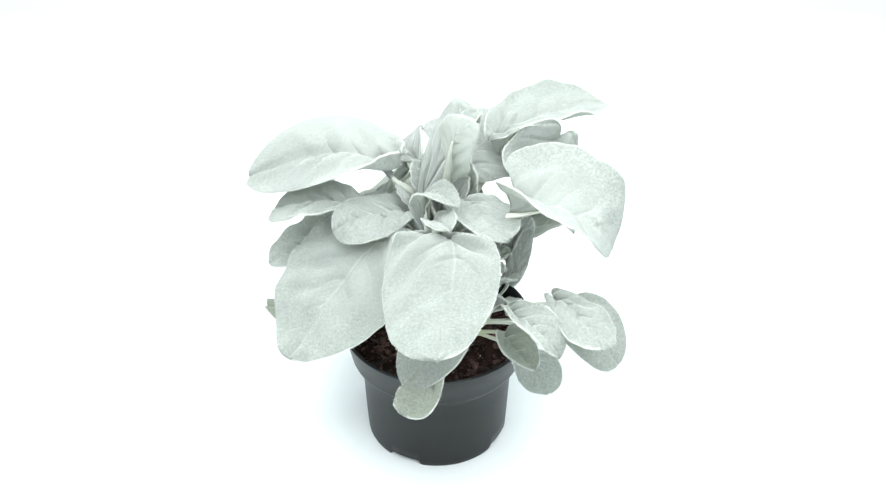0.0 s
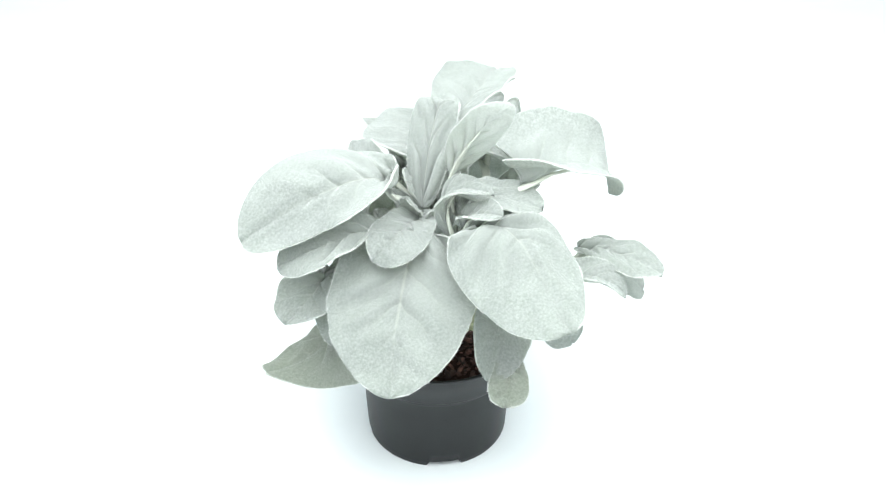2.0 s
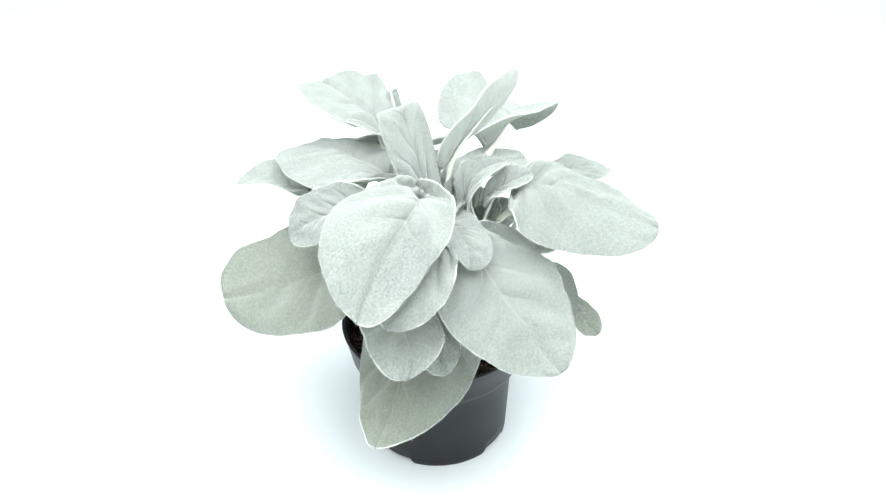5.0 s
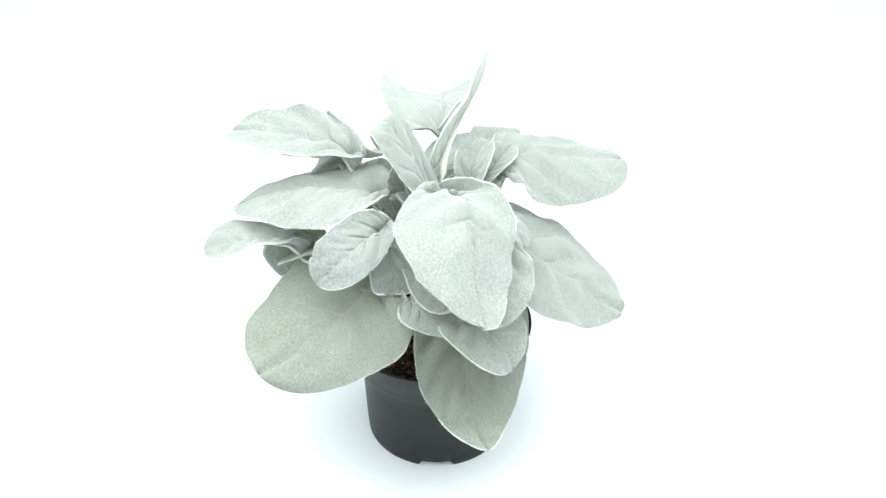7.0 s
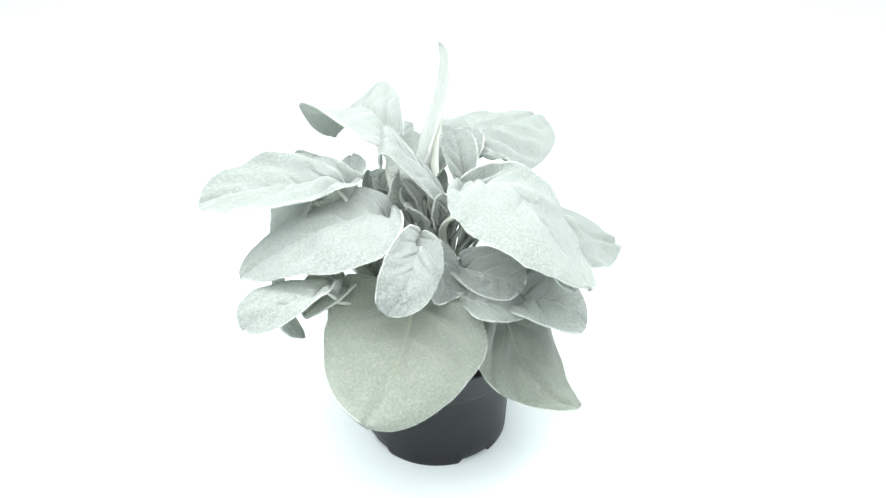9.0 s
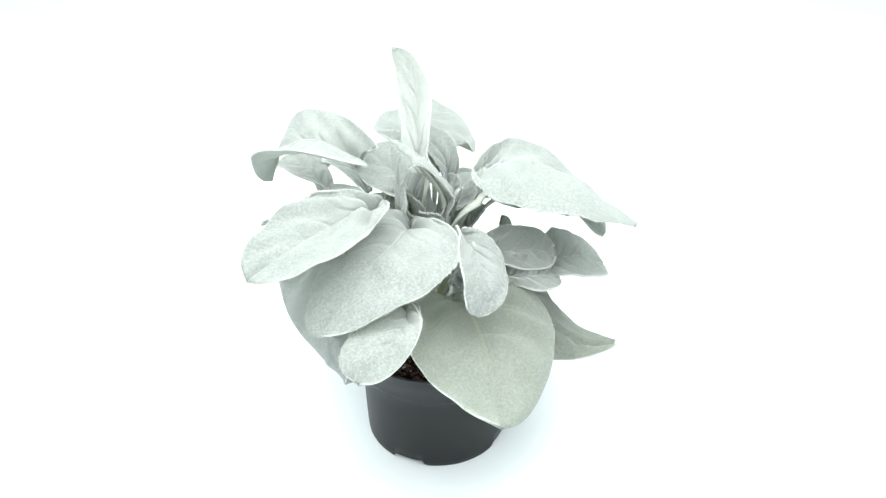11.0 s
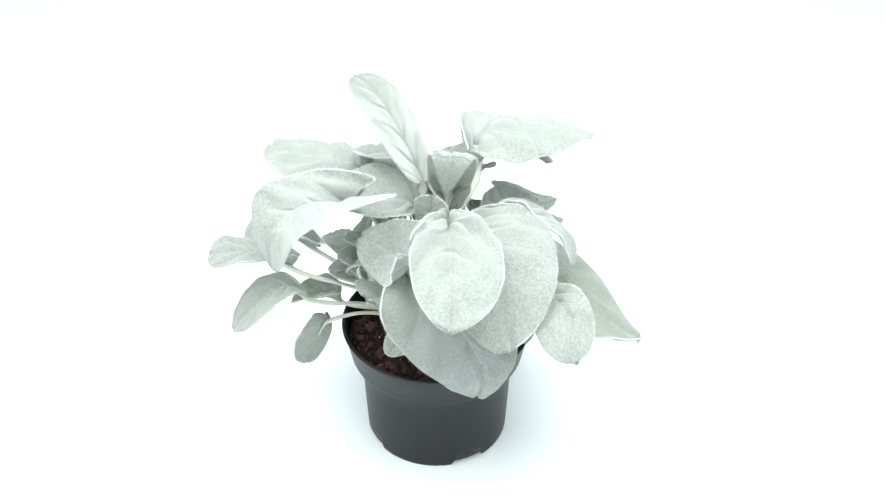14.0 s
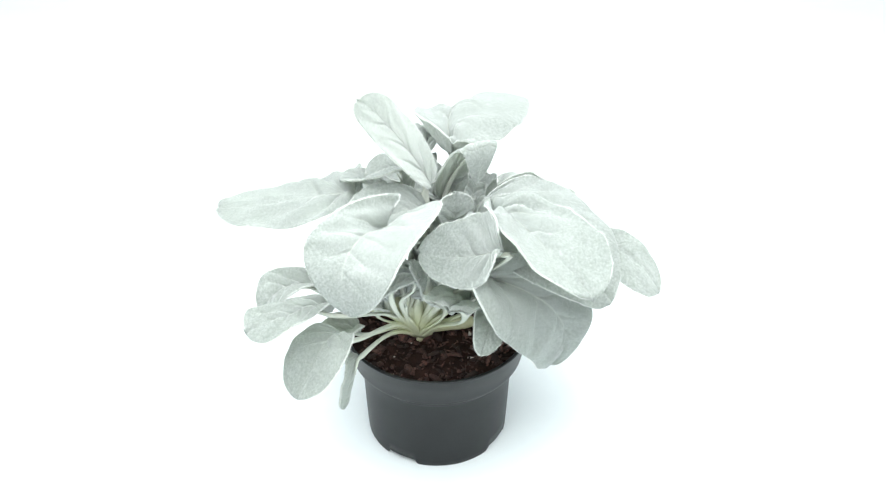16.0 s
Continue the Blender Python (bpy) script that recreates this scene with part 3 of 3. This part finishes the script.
def chip_mesh(name, mat, sx, sy, sz, k):
    bm = bmesh.new()
    add_chip(bm, sx, sy, sz, k)
    me = bpy.data.meshes.new(name)
    bm.to_mesh(me)
    bm.free()
    me.materials.append(mat)
    for p in me.polygons:
        p.use_smooth = k % 3 > 0
    return me


def chips():
    rng = random.Random(4)
    bark = [chip_mesh("bark_chip", BARK, rng.uniform(0.0022, 0.0062), rng.uniform(0.0013, 0.0031), rng.uniform(0.0008, 0.0019), k) for k in range(24)]
    crumbs = [chip_mesh("perlite_grain", PERLITE, 0.0012, 0.0009, 0.0008, k) for k in range(4)]
    for k in range(298):
        r, a = 0.0555 * math.sqrt(rng.uniform(0.01, 1)), rng.uniform(0, 2 * math.pi)
        white = k % 20 == 0
        ob = new("perlite_grain" if white else "bark_chip", rng.choice(crumbs if white else bark))
        p = Vector((r * math.cos(a), r * math.sin(a), 0))
        ob.parent = bed
        ob.matrix_local = pose(p.x, p.y, soil_height(p) + rng.uniform(0.0, 0.0018), rng.uniform(-45, 45), rng.uniform(-45, 45), rng.uniform(0, 360)) @ Matrix.Scale(rng.uniform(0.5, 1.25) * (1.3 if white else 1.0), 4)
    bm = bmesh.new()
    for k in range(620):
        r, a = 0.0575 * math.sqrt(rng.uniform(0.0, 1)), rng.uniform(0, 2 * math.pi)
        p = Vector((r * math.cos(a), r * math.sin(a), 0))
        long_one = k % 5 == 0
        add_chip(bm, rng.uniform(0.0020, 0.0045) if long_one else rng.uniform(0.0005, 0.0016), rng.uniform(0.00025, 0.0005) if long_one else rng.uniform(0.0005, 0.0011), rng.uniform(0.0003, 0.0007), k,
                 pose(p.x, p.y, soil_height(p) + rng.uniform(0.0002, 0.0016), rng.uniform(-25, 25), rng.uniform(-25, 25), rng.uniform(0, 360)))
    tagged(part("soil_crumbs", bm, CRUMB, bed, "fine bark fibres and crumbs"), kind="stuff")


chips()


# ---- the turn of the plant on its table ----
def motions():
    walk(plant, [(k * 0.25, pose(0, 0, 0, 0, 0, TURN * k * 0.25)) for k in range(65)])


motions()
